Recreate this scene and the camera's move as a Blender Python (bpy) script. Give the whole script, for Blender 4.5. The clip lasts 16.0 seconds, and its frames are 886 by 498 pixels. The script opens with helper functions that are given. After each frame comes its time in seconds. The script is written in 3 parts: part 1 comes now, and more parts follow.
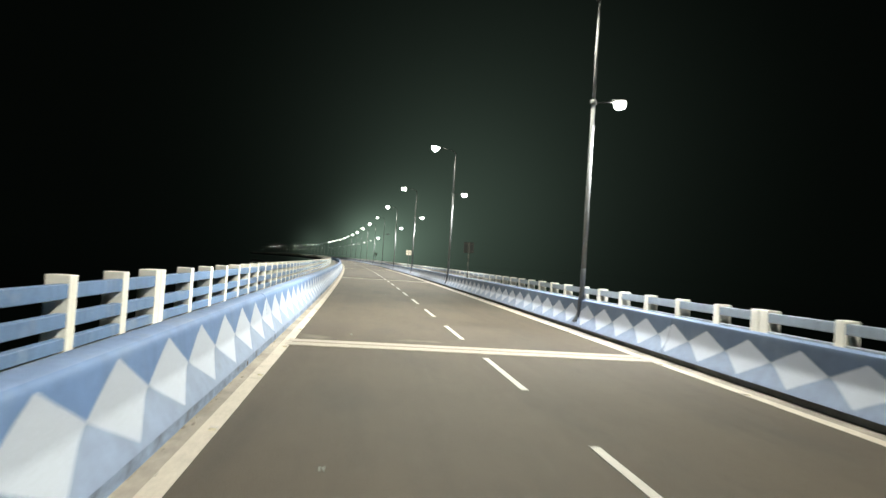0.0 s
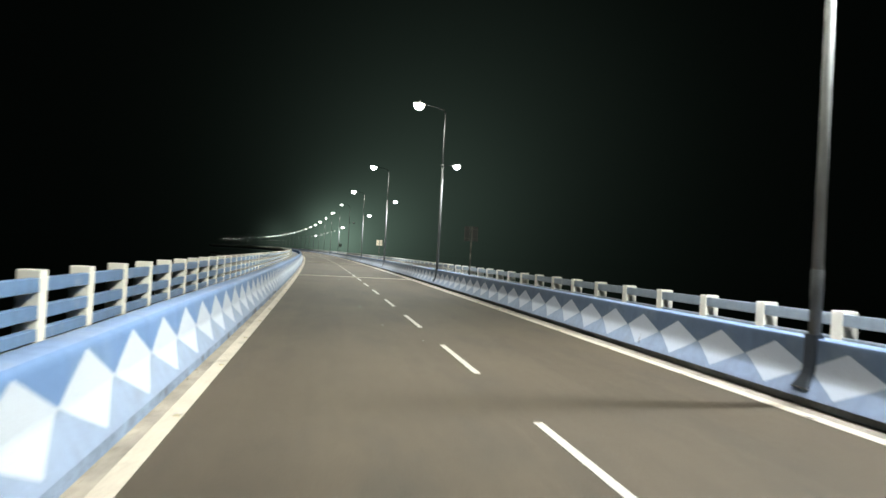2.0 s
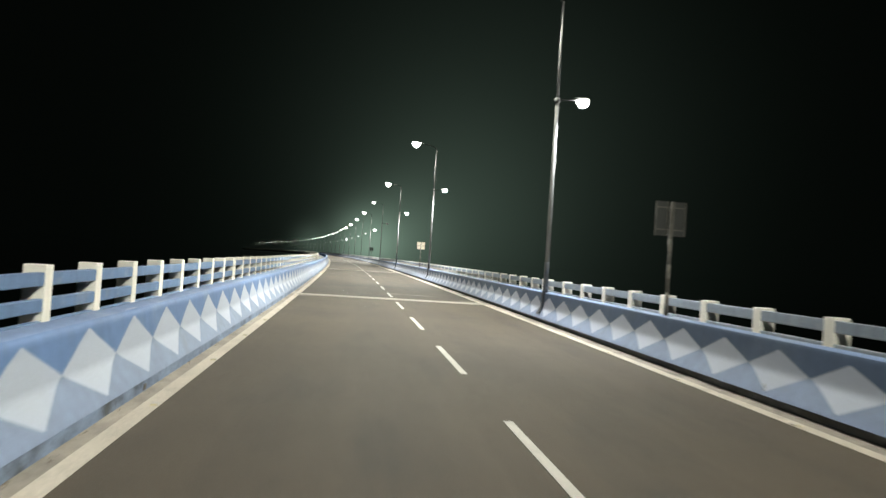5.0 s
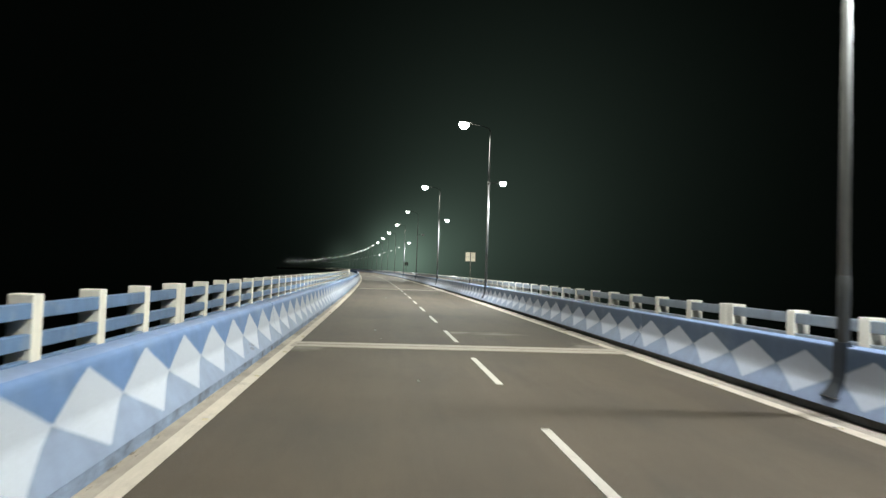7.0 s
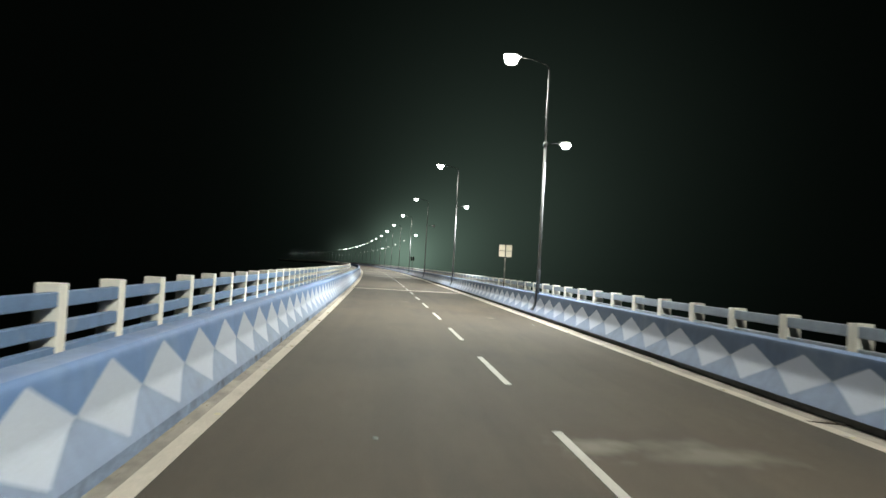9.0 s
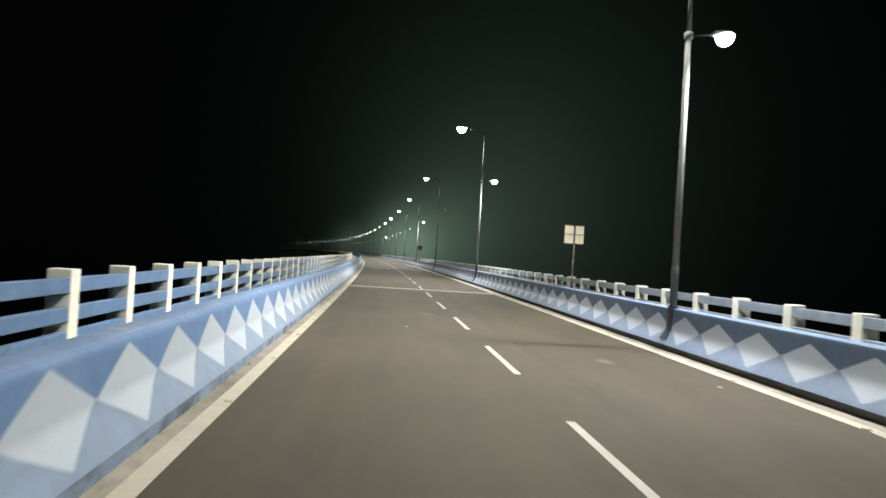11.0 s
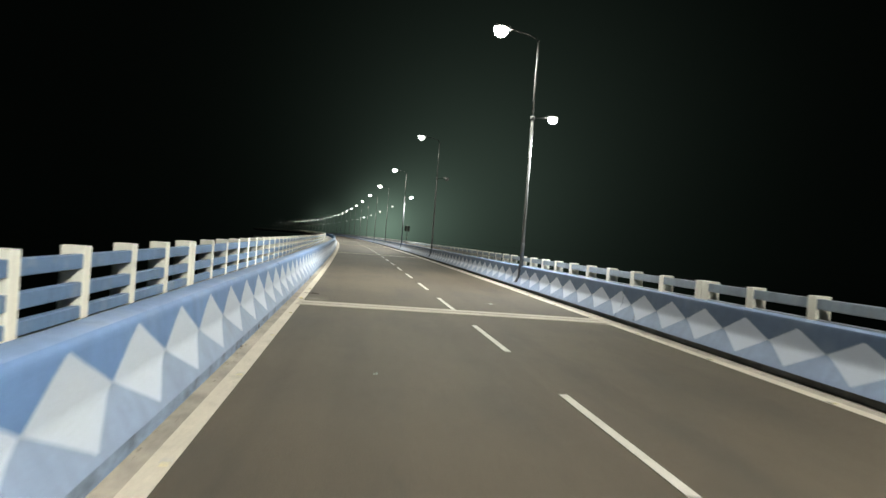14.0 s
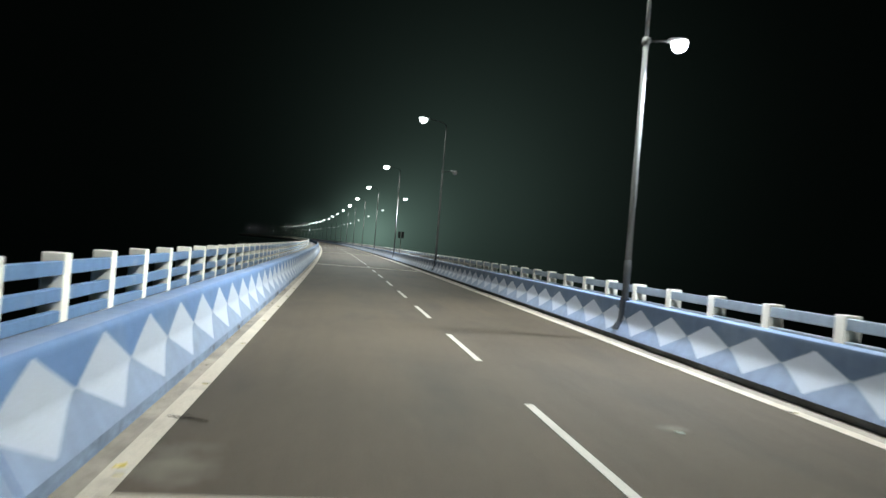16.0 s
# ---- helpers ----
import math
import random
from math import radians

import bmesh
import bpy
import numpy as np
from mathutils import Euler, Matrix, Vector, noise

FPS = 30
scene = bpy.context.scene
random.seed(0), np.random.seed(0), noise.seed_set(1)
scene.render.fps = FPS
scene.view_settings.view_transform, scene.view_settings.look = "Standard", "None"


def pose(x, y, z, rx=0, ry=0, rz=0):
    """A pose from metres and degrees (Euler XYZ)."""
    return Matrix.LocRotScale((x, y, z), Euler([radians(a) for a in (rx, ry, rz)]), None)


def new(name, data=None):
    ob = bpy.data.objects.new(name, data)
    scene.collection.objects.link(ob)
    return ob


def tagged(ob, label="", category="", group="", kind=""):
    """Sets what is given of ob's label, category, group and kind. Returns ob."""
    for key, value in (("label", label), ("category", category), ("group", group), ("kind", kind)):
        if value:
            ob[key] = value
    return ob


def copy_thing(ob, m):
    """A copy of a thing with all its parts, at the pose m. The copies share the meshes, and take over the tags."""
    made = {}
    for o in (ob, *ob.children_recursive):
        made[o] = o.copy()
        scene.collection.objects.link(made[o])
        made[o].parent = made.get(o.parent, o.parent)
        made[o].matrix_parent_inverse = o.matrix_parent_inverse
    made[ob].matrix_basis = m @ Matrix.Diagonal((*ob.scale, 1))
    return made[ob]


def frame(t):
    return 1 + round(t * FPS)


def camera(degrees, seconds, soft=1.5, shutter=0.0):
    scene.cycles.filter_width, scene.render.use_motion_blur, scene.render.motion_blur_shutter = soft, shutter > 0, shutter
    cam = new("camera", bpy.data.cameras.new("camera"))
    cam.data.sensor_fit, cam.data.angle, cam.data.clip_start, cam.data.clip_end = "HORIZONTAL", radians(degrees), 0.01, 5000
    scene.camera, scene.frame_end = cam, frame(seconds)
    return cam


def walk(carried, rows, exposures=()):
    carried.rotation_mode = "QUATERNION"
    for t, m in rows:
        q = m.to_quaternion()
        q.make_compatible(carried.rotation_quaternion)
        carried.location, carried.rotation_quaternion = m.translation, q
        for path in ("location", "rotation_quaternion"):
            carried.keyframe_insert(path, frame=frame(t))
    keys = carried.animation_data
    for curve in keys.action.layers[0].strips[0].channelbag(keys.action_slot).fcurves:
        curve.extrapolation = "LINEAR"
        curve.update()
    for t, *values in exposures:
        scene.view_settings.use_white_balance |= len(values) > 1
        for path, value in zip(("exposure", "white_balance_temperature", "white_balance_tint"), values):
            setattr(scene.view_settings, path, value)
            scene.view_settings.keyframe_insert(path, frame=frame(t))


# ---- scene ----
cam = camera(72.0, 16.0, shutter=0.5)
PATH = [
    (0.0, -2.658, -1.241, 1.913, 91.31, -3.80, -7.38),
    (0.4, -2.676, 1.150, 1.896, 90.80, -3.95, -6.32),
    (0.5, -2.678, 1.733, 1.893, 90.12, -3.50, -5.64),
    (1.0, -2.748, 4.682, 1.946, 89.70, -1.94, -5.89),
    (1.5, -2.703, 7.389, 1.922, 89.75, -1.68, -8.07),
    (2.0, -2.626, 10.290, 1.934, 90.59, -3.11, -10.71),
    (2.5, -2.509, 13.273, 1.868, 91.10, -4.33, -11.85),
    (2.6, -2.483, 13.907, 1.871, 90.60, -4.13, -10.81),
    (3.0, -2.399, 16.265, 1.896, 89.60, -3.96, -9.61),
    (3.5, -2.319, 19.291, 1.867, 89.80, -2.52, -10.21),
    (4.0, -2.254, 22.087, 1.897, 90.44, -1.54, -10.18),
    (4.5, -2.174, 25.104, 1.874, 91.08, -2.58, -9.93),
    (5.0, -2.101, 28.073, 1.891, 90.97, -3.82, -7.75),
    (7.3, -2.331, 41.624, 1.890, 92.13, -2.16, -4.36),
    (7.5, -2.350, 42.817, 1.880, 91.82, -2.70, -4.16),
    (7.8, -2.403, 44.558, 1.891, 91.67, -2.86, -3.80),
    (8.0, -2.423, 45.747, 1.907, 91.28, -2.90, -3.51),
    (8.5, -2.554, 48.784, 1.938, 91.65, -2.90, -4.21),
    (10.8, -2.978, 62.835, 1.893, 91.09, -4.12, -4.17),
    (11.0, -3.032, 63.987, 1.894, 90.72, -3.56, -4.13),
    (11.2, -3.056, 65.080, 1.887, 90.86, -4.03, -4.09),
    (11.5, -3.178, 66.881, 1.855, 90.30, -4.41, -2.47),
    (12.0, -3.400, 69.954, 1.866, 88.23, -2.71, 0.09),
    (12.5, -3.573, 72.870, 1.874, 88.58, -3.44, -1.23),
    (13.0, -3.709, 75.899, 1.841, 88.82, -3.64, -1.89),
    (13.5, -3.786, 78.801, 1.843, 89.26, -2.96, -4.23),
    (14.0, -3.888, 81.614, 1.871, 89.19, -4.33, -6.38),
    (14.5, -3.900, 84.525, 1.883, 89.24, -3.59, -7.19),
    (15.0, -4.007, 87.557, 1.876, 89.51, -3.50, -8.28),
    (15.2, -3.999, 88.723, 1.879, 89.80, -3.62, -8.00),
    (15.5, -4.005, 90.483, 1.865, 90.77, -4.75, -7.55),
    (16.0, -4.024, 93.503, 1.937, 89.94, -4.68, -7.58),
]
# seconds, stops, kelvin, tint
EXPOSURE = [(0.0, 0.75, 6550, 10), (0.5, 0.7, 6550, 10), (1.0, 0.58, 6500, 10), (2.0, 0.3, 6350, 9), (2.5, 0.34, 6400, 9), (3.0, 0.4, 6350, 8), (4.0, 0.62, 6400, 9), (5.0, 0.72, 6500, 11),
            (7.5, 0.22, 6350, 10), (8.0, 0.22, 6350, 10), (8.5, 0.42, 6350, 10), (11.0, 0.17, 6500, 11), (11.5, 0.25, 6500, 10), (12.0, 0.28, 6500, 10), (12.5, 0.15, 6600, 10),
            (13.0, 0.1, 6450, 9), (13.5, 0.25, 6450, 9), (14.5, 0.38, 6500, 10), (15.0, 0.5, 6500, 10), (15.5, 0.45, 6500, 10), (16.0, 0.22, 5950, 9)]
walk(cam, [(t, pose(*p)) for t, *p in PATH], EXPOSURE)

# ---- the bridge's line: s metres along, u metres across (right is plus), z up ----
S_TAB = np.arange(-80.0, 1241.0, 1.0)
HEAD = np.where(S_TAB < 200, 0.00033 * S_TAB, 0.066 + 0.00029 * (S_TAB - 200))
X_TAB = -np.cumsum(np.sin(HEAD))
Y_TAB = np.cumsum(np.cos(HEAD))
X_TAB -= X_TAB[80]
Y_TAB -= Y_TAB[80]
Z_TAB = np.where(S_TAB > 380, -3.7e-6 * (S_TAB - 380) ** 2, 0.0)
S_MIN, S_MAX = -60.0, 1150.0
JOINT0, SPAN = 12.25, 42.69
LAMP0, LAMP_STEP = 18.17, 30.0
# how much further out the left barrier, gutter and edge line stand than the right ones
WIDER = 0.075
LINE_IN = {True: 4.045, False: 3.92}


def line_at(s):
    return (float(np.interp(s, S_TAB, HEAD)), float(np.interp(s, S_TAB, X_TAB)),
            float(np.interp(s, S_TAB, Y_TAB)), float(np.interp(s, S_TAB, Z_TAB)))


def cross(s):
    """The turn of a line across the bridge: the near joints lie square to the first span, not to the curve."""
    f = min(1.0, max(0.0, (s - 120.0) / 150.0))
    return line_at(s)[0] * f * f * (3 - 2 * f)


def road(s, u=0.0, z=0.0):
    h, (_, x, y, e) = cross(s), line_at(s)
    return Vector((x + u * math.cos(h), y + u * math.sin(h), e + z))


def base(s, u=0.0, z=0.0, flip=False):
    """The pose of a thing that stands at s, u: its y along the road, its x across it (turned about for the left side)."""
    h = line_at(s)[0]
    return Matrix.Translation(road(s, u, z)) @ Matrix.Rotation(h + (math.pi if flip else 0.0), 4, "Z")


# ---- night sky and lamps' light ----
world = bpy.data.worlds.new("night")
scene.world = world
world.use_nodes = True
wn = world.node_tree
# black night sky; the far lamps' haze glow is painted into it, low over the bend and up their line to the right
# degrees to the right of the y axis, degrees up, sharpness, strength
MIST_GLOW = [(-4.5, 0.8, 3000.0, 0.03), (0.5, 0.9, 900.0, 0.14), (3.5, 1.6, 320.0, 0.05), (8.0, 3.5, 80.0, 0.021), (11.0, 9.0, 24.0, 0.0115)]
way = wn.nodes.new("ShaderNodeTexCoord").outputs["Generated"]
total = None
for right, up, sharp, strength in MIST_GLOW:
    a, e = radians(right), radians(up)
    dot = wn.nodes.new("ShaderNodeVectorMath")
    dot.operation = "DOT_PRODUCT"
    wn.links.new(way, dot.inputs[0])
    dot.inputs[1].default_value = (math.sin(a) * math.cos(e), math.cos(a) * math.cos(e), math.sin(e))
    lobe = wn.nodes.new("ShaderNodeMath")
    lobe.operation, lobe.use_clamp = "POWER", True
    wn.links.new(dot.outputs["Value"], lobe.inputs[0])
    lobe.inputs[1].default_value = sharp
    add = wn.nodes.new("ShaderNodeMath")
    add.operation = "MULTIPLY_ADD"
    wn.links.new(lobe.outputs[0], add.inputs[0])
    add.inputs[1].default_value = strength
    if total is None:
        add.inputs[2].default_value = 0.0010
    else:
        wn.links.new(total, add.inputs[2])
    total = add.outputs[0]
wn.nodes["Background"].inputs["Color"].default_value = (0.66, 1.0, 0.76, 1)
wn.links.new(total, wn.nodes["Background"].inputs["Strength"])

LAMP_WATTS, SIDE_WATTS = 8700.0, 2800.0
LAMP_COLOUR = (0.98, 1.0, 0.87)
LIT_LAMPS = range(-1, 21)


# ---- materials ----
def shader(name, colour, rough=0.6, metal=0.0, grain=(), stain=None, bump=0.0, bump_scale=60.0, spread=0.0, emit=None, coat=0.0, stretch=(1, 1, 1), streak=0.0, haze_sheen=0.0):
    """colour: base; grain: (scale, amount) rows of light and dark; stain: (colour, scale, low, high) patches; spread:
    how far pieces differ; last, a sheen weight that pales it at a glancing view, in place of haze.
    """
    m = bpy.data.materials.new(name)
    m.use_nodes = True
    t = m.node_tree
    N, L = t.nodes, t.links
    b = N["Principled BSDF"]
    b.inputs["Roughness"].default_value = rough
    b.inputs["Metallic"].default_value = metal
    b.inputs["Coat Weight"].default_value = coat
    b.inputs["Sheen Weight"].default_value, b.inputs["Sheen Roughness"].default_value = haze_sheen, 0.35
    co = N.new("ShaderNodeTexCoord")
    mp = N.new("ShaderNodeMapping")
    mp.inputs["Scale"].default_value = stretch
    L.new(co.outputs["Object"], mp.inputs["Vector"])
    at = mp.outputs["Vector"]
    rgb = N.new("ShaderNodeRGB")
    rgb.outputs[0].default_value = (*colour, 1)
    out = rgb.outputs[0]

    def noise_of(scale, detail=6.0, roughness=0.6):
        n = N.new("ShaderNodeTexNoise")
        n.inputs["Scale"].default_value = scale
        n.inputs["Detail"].default_value = detail
        n.inputs["Roughness"].default_value = roughness
        L.new(at, n.inputs["Vector"])
        return n.outputs["Fac"]

    if stain:
        c2, sc, lo, hi = stain
        r = N.new("ShaderNodeMapRange")
        r.inputs["From Min"].default_value, r.inputs["From Max"].default_value = lo, hi
        L.new(noise_of(sc), r.inputs["Value"])
        mix = N.new("ShaderNodeMix")
        mix.data_type = "RGBA"
        L.new(r.outputs[0], mix.inputs["Factor"])
        L.new(out, mix.inputs[6])
        mix.inputs[7].default_value = (*c2, 1)
        out = mix.outputs[2]
    for sc, amount in grain:
        r = N.new("ShaderNodeMapRange")
        r.inputs["From Min"].default_value, r.inputs["From Max"].default_value = 0.3, 0.7
        r.inputs["To Min"].default_value, r.inputs["To Max"].default_value = 1 - amount, 1 + amount
        L.new(noise_of(sc), r.inputs["Value"])
        mul = N.new("ShaderNodeVectorMath")
        mul.operation = "SCALE"
        L.new(out, mul.inputs[0])
        L.new(r.outputs[0], mul.inputs["Scale"])
        out = mul.outputs[0]
    if streak:
        ms = N.new("ShaderNodeMapping")
        ms.inputs["Scale"].default_value = (0.3, 7.0, 0.5)
        L.new(co.outputs["Object"], ms.inputs["Vector"])
        n = N.new("ShaderNodeTexNoise")
        n.inputs["Scale"].default_value, n.inputs["Detail"].default_value = 1.0, 5.0
        L.new(ms.outputs[0], n.inputs["Vector"])
        r = N.new("ShaderNodeMapRange")
        r.inputs["From Min"].default_value, r.inputs["From Max"].default_value = 0.35, 0.55
        r.inputs["To Min"].default_value, r.inputs["To Max"].default_value = 1 - streak, 1 + 0.15 * streak
        L.new(n.outputs["Fac"], r.inputs["Value"])
        mul = N.new("ShaderNodeVectorMath")
        mul.operation = "SCALE"
        L.new(out, mul.inputs[0])
        L.new(r.outputs[0], mul.inputs["Scale"])
        out = mul.outputs[0]
    if spread:
        oi = N.new("ShaderNodeObjectInfo")
        r = N.new("ShaderNodeMapRange")
        r.inputs["To Min"].default_value, r.inputs["To Max"].default_value = 1 - spread, 1 + spread
        L.new(oi.outputs["Random"], r.inputs["Value"])
        mul = N.new("ShaderNodeVectorMath")
        mul.operation = "SCALE"
        L.new(out, mul.inputs[0])
        L.new(r.outputs[0], mul.inputs["Scale"])
        out = mul.outputs[0]
    L.new(out, b.inputs["Base Color"])
    if bump:
        bp = N.new("ShaderNodeBump")
        bp.inputs["Strength"].default_value = bump
        bp.inputs["Distance"].default_value = 0.01
        L.new(noise_of(bump_scale, 8.0, 0.7), bp.inputs["Height"])
        L.new(bp.outputs[0], b.inputs["Normal"])
    if emit:
        b.inputs["Emission Color"].default_value = (*emit[0], 1)
        b.inputs["Emission Strength"].default_value = emit[1]
    return m


ASPHALT = shader("asphalt", (0.080, 0.0595, 0.0395), 0.85, grain=((0.45, 0.09), (6.0, 0.06), (90.0, 0.24)), stain=((0.058, 0.046, 0.033), 0.8, 0.5, 0.72), bump=0.5, bump_scale=90.0, stretch=(1, 0.3, 1), haze_sheen=0.018)


def road_wear(m):
    """Wheel tracks and paving seams that run along the road, from the u, s map of the road's mesh."""
    t = m.node_tree
    N, L = t.nodes, t.links
    b = N["Principled BSDF"]
    old = b.inputs["Base Color"].links[0].from_socket
    uv = N.new("ShaderNodeTexCoord").outputs["UV"]
    for scale_u, scale_s, lo, hi, dark, light in ((0.9, 0.035, 0.42, 0.50, 0.93, 1.03), (3.2, 0.02, 0.35, 0.65, 0.98, 1.02), (0.25, 0.3, 0.35, 0.65, 0.92, 1.08)):
        mp = N.new("ShaderNodeMapping")
        mp.inputs["Scale"].default_value = (scale_u, scale_s, 1)
        L.new(uv, mp.inputs["Vector"])
        n = N.new("ShaderNodeTexNoise")
        n.inputs["Scale"].default_value = 1.0
        n.inputs["Detail"].default_value = 3.0
        L.new(mp.outputs[0], n.inputs["Vector"])
        r = N.new("ShaderNodeMapRange")
        r.inputs["From Min"].default_value, r.inputs["From Max"].default_value = lo, hi
        r.inputs["To Min"].default_value, r.inputs["To Max"].default_value = dark, light
        L.new(n.outputs["Fac"], r.inputs["Value"])
        mul = N.new("ShaderNodeVectorMath")
        mul.operation = "SCALE"
        L.new(old, mul.inputs[0])
        L.new(r.outputs[0], mul.inputs["Scale"])
        old = mul.outputs[0]
    grit = N.new("ShaderNodeTexNoise")
    grit.inputs["Scale"].default_value, grit.inputs["Detail"].default_value = 2.2, 7.0
    L.new(uv, grit.inputs["Vector"])
    for s, u, length, wide, cover in DUST:
        mp = N.new("ShaderNodeMapping")
        mp.vector_type = "TEXTURE"
        mp.inputs["Location"].default_value, mp.inputs["Scale"].default_value = (u, s, 0), (wide, length, 1)
        L.new(uv, mp.inputs["Vector"])
        d = N.new("ShaderNodeVectorMath")
        d.operation = "LENGTH"
        L.new(mp.outputs[0], d.inputs[0])
        a = N.new("ShaderNodeMath")
        a.operation = "MULTIPLY_ADD"
        L.new(grit.outputs["Fac"], a.inputs[0])
        a.inputs[1].default_value = 2.2
        L.new(d.outputs["Value"], a.inputs[2])
        r = N.new("ShaderNodeMapRange")
        r.inputs["From Min"].default_value, r.inputs["From Max"].default_value = 2.1, 1.1
        r.inputs["To Max"].default_value = cover
        L.new(a.outputs[0], r.inputs["Value"])
        mix = N.new("ShaderNodeMix")
        mix.data_type = "RGBA"
        L.new(r.outputs[0], mix.inputs["Factor"])
        L.new(old, mix.inputs[6])
        mix.inputs[7].default_value = (0.30, 0.27, 0.225, 1)
        old = mix.outputs[2]
    L.new(old, b.inputs["Base Color"])


# pale dust on the asphalt: s, u, half length, half width, cover
DUST = [(58.6, 0.3, 0.5, 0.5, 0.6), (58.5, 1.5, 0.6, 1.0, 0.45), (83.9, -0.9, 0.5, 0.3, 0.22), (13.4, -1.2, 0.25, 0.6, 0.32), (13.3, -3.7, 0.4, 0.5, 0.35),
        (98.7, -3.8, 0.6, 0.4, 0.4), (97.2, 3.6, 0.5, 0.8, 0.6), (55.6, 3.5, 0.9, 0.8, 0.7), (54.4, -3.9, 0.8, 0.5, 0.7), (100.4, 1.5, 0.15, 0.25, 0.35), (76.0, 2.2, 0.3, 0.25, 0.5)]
road_wear(ASPHALT)
ROADPAINT = shader("white_road_paint", (0.53, 0.49, 0.45), 0.65, grain=((1.2, 0.09), (25.0, 0.12)), stain=((0.36, 0.33, 0.28), 3.0, 0.56, 0.8), bump=0.2)
NOSING = shader("joint_concrete", (0.44, 0.385, 0.32), 0.8, grain=((2.0, 0.12), (30.0, 0.15)), stain=((0.2, 0.18, 0.15), 2.0, 0.55, 0.8), bump=0.3)
RUBBER = shader("black_rubber", (0.13, 0.115, 0.10), 0.7, grain=((20.0, 0.3),))
GUTTER = shader("dusty_gutter", (0.37, 0.32, 0.27), 0.9, grain=((0.22, 0.35), (1.5, 0.18), (18.0, 0.15)), stain=((0.17, 0.155, 0.14), 1.1, 0.48, 0.76), bump=0.4, haze_sheen=0.02)
# right barrier's foot: the shade under the overhang is put into this dark colour
KERB_SHADED = shader("shaded_kerb", (0.13, 0.13, 0.12), 0.9, grain=((1.5, 0.25), (20.0, 0.25)), bump=0.4)
KERB = shader("grey_kerb", (0.24, 0.31, 0.45), 0.9, grain=((1.5, 0.25), (20.0, 0.25)), stain=((0.10, 0.11, 0.125), 1.7, 0.5, 0.68), bump=0.4)
SCUFF = shader("scuffed_paint", (0.20, 0.215, 0.27), 0.85, grain=((15.0, 0.3),))
GRIT = shader("gutter_dirt", (0.13, 0.105, 0.08), 0.95, grain=((12.0, 0.4),))
EDGEPAINT = shader("dusty_edge_line_paint", (0.58, 0.51, 0.43), 0.7, grain=((1.2, 0.10), (25.0, 0.14)), stain=((0.36, 0.315, 0.26), 2.0, 0.56, 0.78), bump=0.25)
BLUE = shader("blue_barrier_paint", (0.13, 0.235, 0.475), 0.72, grain=((0.6, 0.10), (6.0, 0.07), (60.0, 0.06)), stain=((0.18, 0.275, 0.46), 0.9, 0.52, 0.75), bump=0.12, bump_scale=30.0, streak=0.07, haze_sheen=0.045)
BLUE_TOP = shader("paler_blue_barrier_top_paint", (0.20, 0.29, 0.50), 0.8, grain=((0.6, 0.12), (6.0, 0.1), (60.0, 0.06)), stain=((0.30, 0.36, 0.49), 0.8, 0.5, 0.75), bump=0.12, bump_scale=30.0, haze_sheen=0.04)
# lower slope paler: the stronger lamplight on it painted in, plus some dust
BLUE_LOW = shader("pale_lit_blue_barrier_paint", (0.265, 0.335, 0.495), 0.75, grain=((0.6, 0.10), (6.0, 0.08), (60.0, 0.06)), stain=((0.25, 0.30, 0.40), 1.3, 0.58, 0.8), bump=0.12, bump_scale=30.0, streak=0.06, haze_sheen=0.06)
PALE = shader("pale_diamond_paint", (0.54, 0.59, 0.70), 0.7, grain=((1.2, 0.06), (40.0, 0.07)), stain=((0.44, 0.49, 0.58), 2.5, 0.58, 0.82), bump=0.12, spread=0.05, haze_sheen=0.04)
# right barrier: darker, greyer copy of the blue, its weak grazing light painted in
BLUE_SHADED = shader("shaded_blue_barrier_paint", (0.105, 0.155, 0.255), 0.8, grain=((0.6, 0.10), (6.0, 0.07), (60.0, 0.06)), stain=((0.17, 0.22, 0.30), 0.9, 0.5, 0.75), bump=0.12, bump_scale=30.0, streak=0.08, haze_sheen=0.03)
RAILGREY = shader("grey_blue_rail_paint", (0.27, 0.32, 0.39), 0.6, grain=((1.2, 0.10), (25.0, 0.08)), stain=((0.36, 0.38, 0.41), 1.6, 0.55, 0.8), bump=0.12, bump_scale=40.0, streak=0.10, haze_sheen=0.06)
RAILBLUE = shader("blue_rail_paint", (0.115, 0.205, 0.38), 0.6, grain=((1.2, 0.10), (25.0, 0.08)), stain=((0.26, 0.32, 0.42), 1.6, 0.55, 0.8), bump=0.12, bump_scale=40.0, streak=0.10, haze_sheen=0.07)
CREAM = shader("cream_post_paint", (0.90, 0.86, 0.78), 0.6, grain=((3.0, 0.06), (30.0, 0.06)), stain=((0.50, 0.46, 0.39), 3.0, 0.64, 0.84), bump=0.15, spread=0.07, streak=0.12)
CONCRETE = shader("grey_concrete", (0.28, 0.27, 0.25), 0.85, grain=((0.8, 0.15), (20.0, 0.15)), bump=0.3)
STEEL = shader("galvanised_steel", (0.17, 0.172, 0.168), 0.85, 0.0, grain=((3.0, 0.12), (40.0, 0.1)))
# near black, so the lens's light hardly shows on the arm
ARM = shader("dark_arm_steel", (0.04, 0.04, 0.04), 0.7, 0.1, grain=((8.0, 0.15),))
HOUSING = shader("grey_lamp_housing", (0.30, 0.30, 0.29), 0.5, 0.3, grain=((20.0, 0.1),))
LENS = shader("lit_lens", (0.9, 0.9, 0.85), 0.3, emit=((1.0, 0.95, 0.80), 45.0))
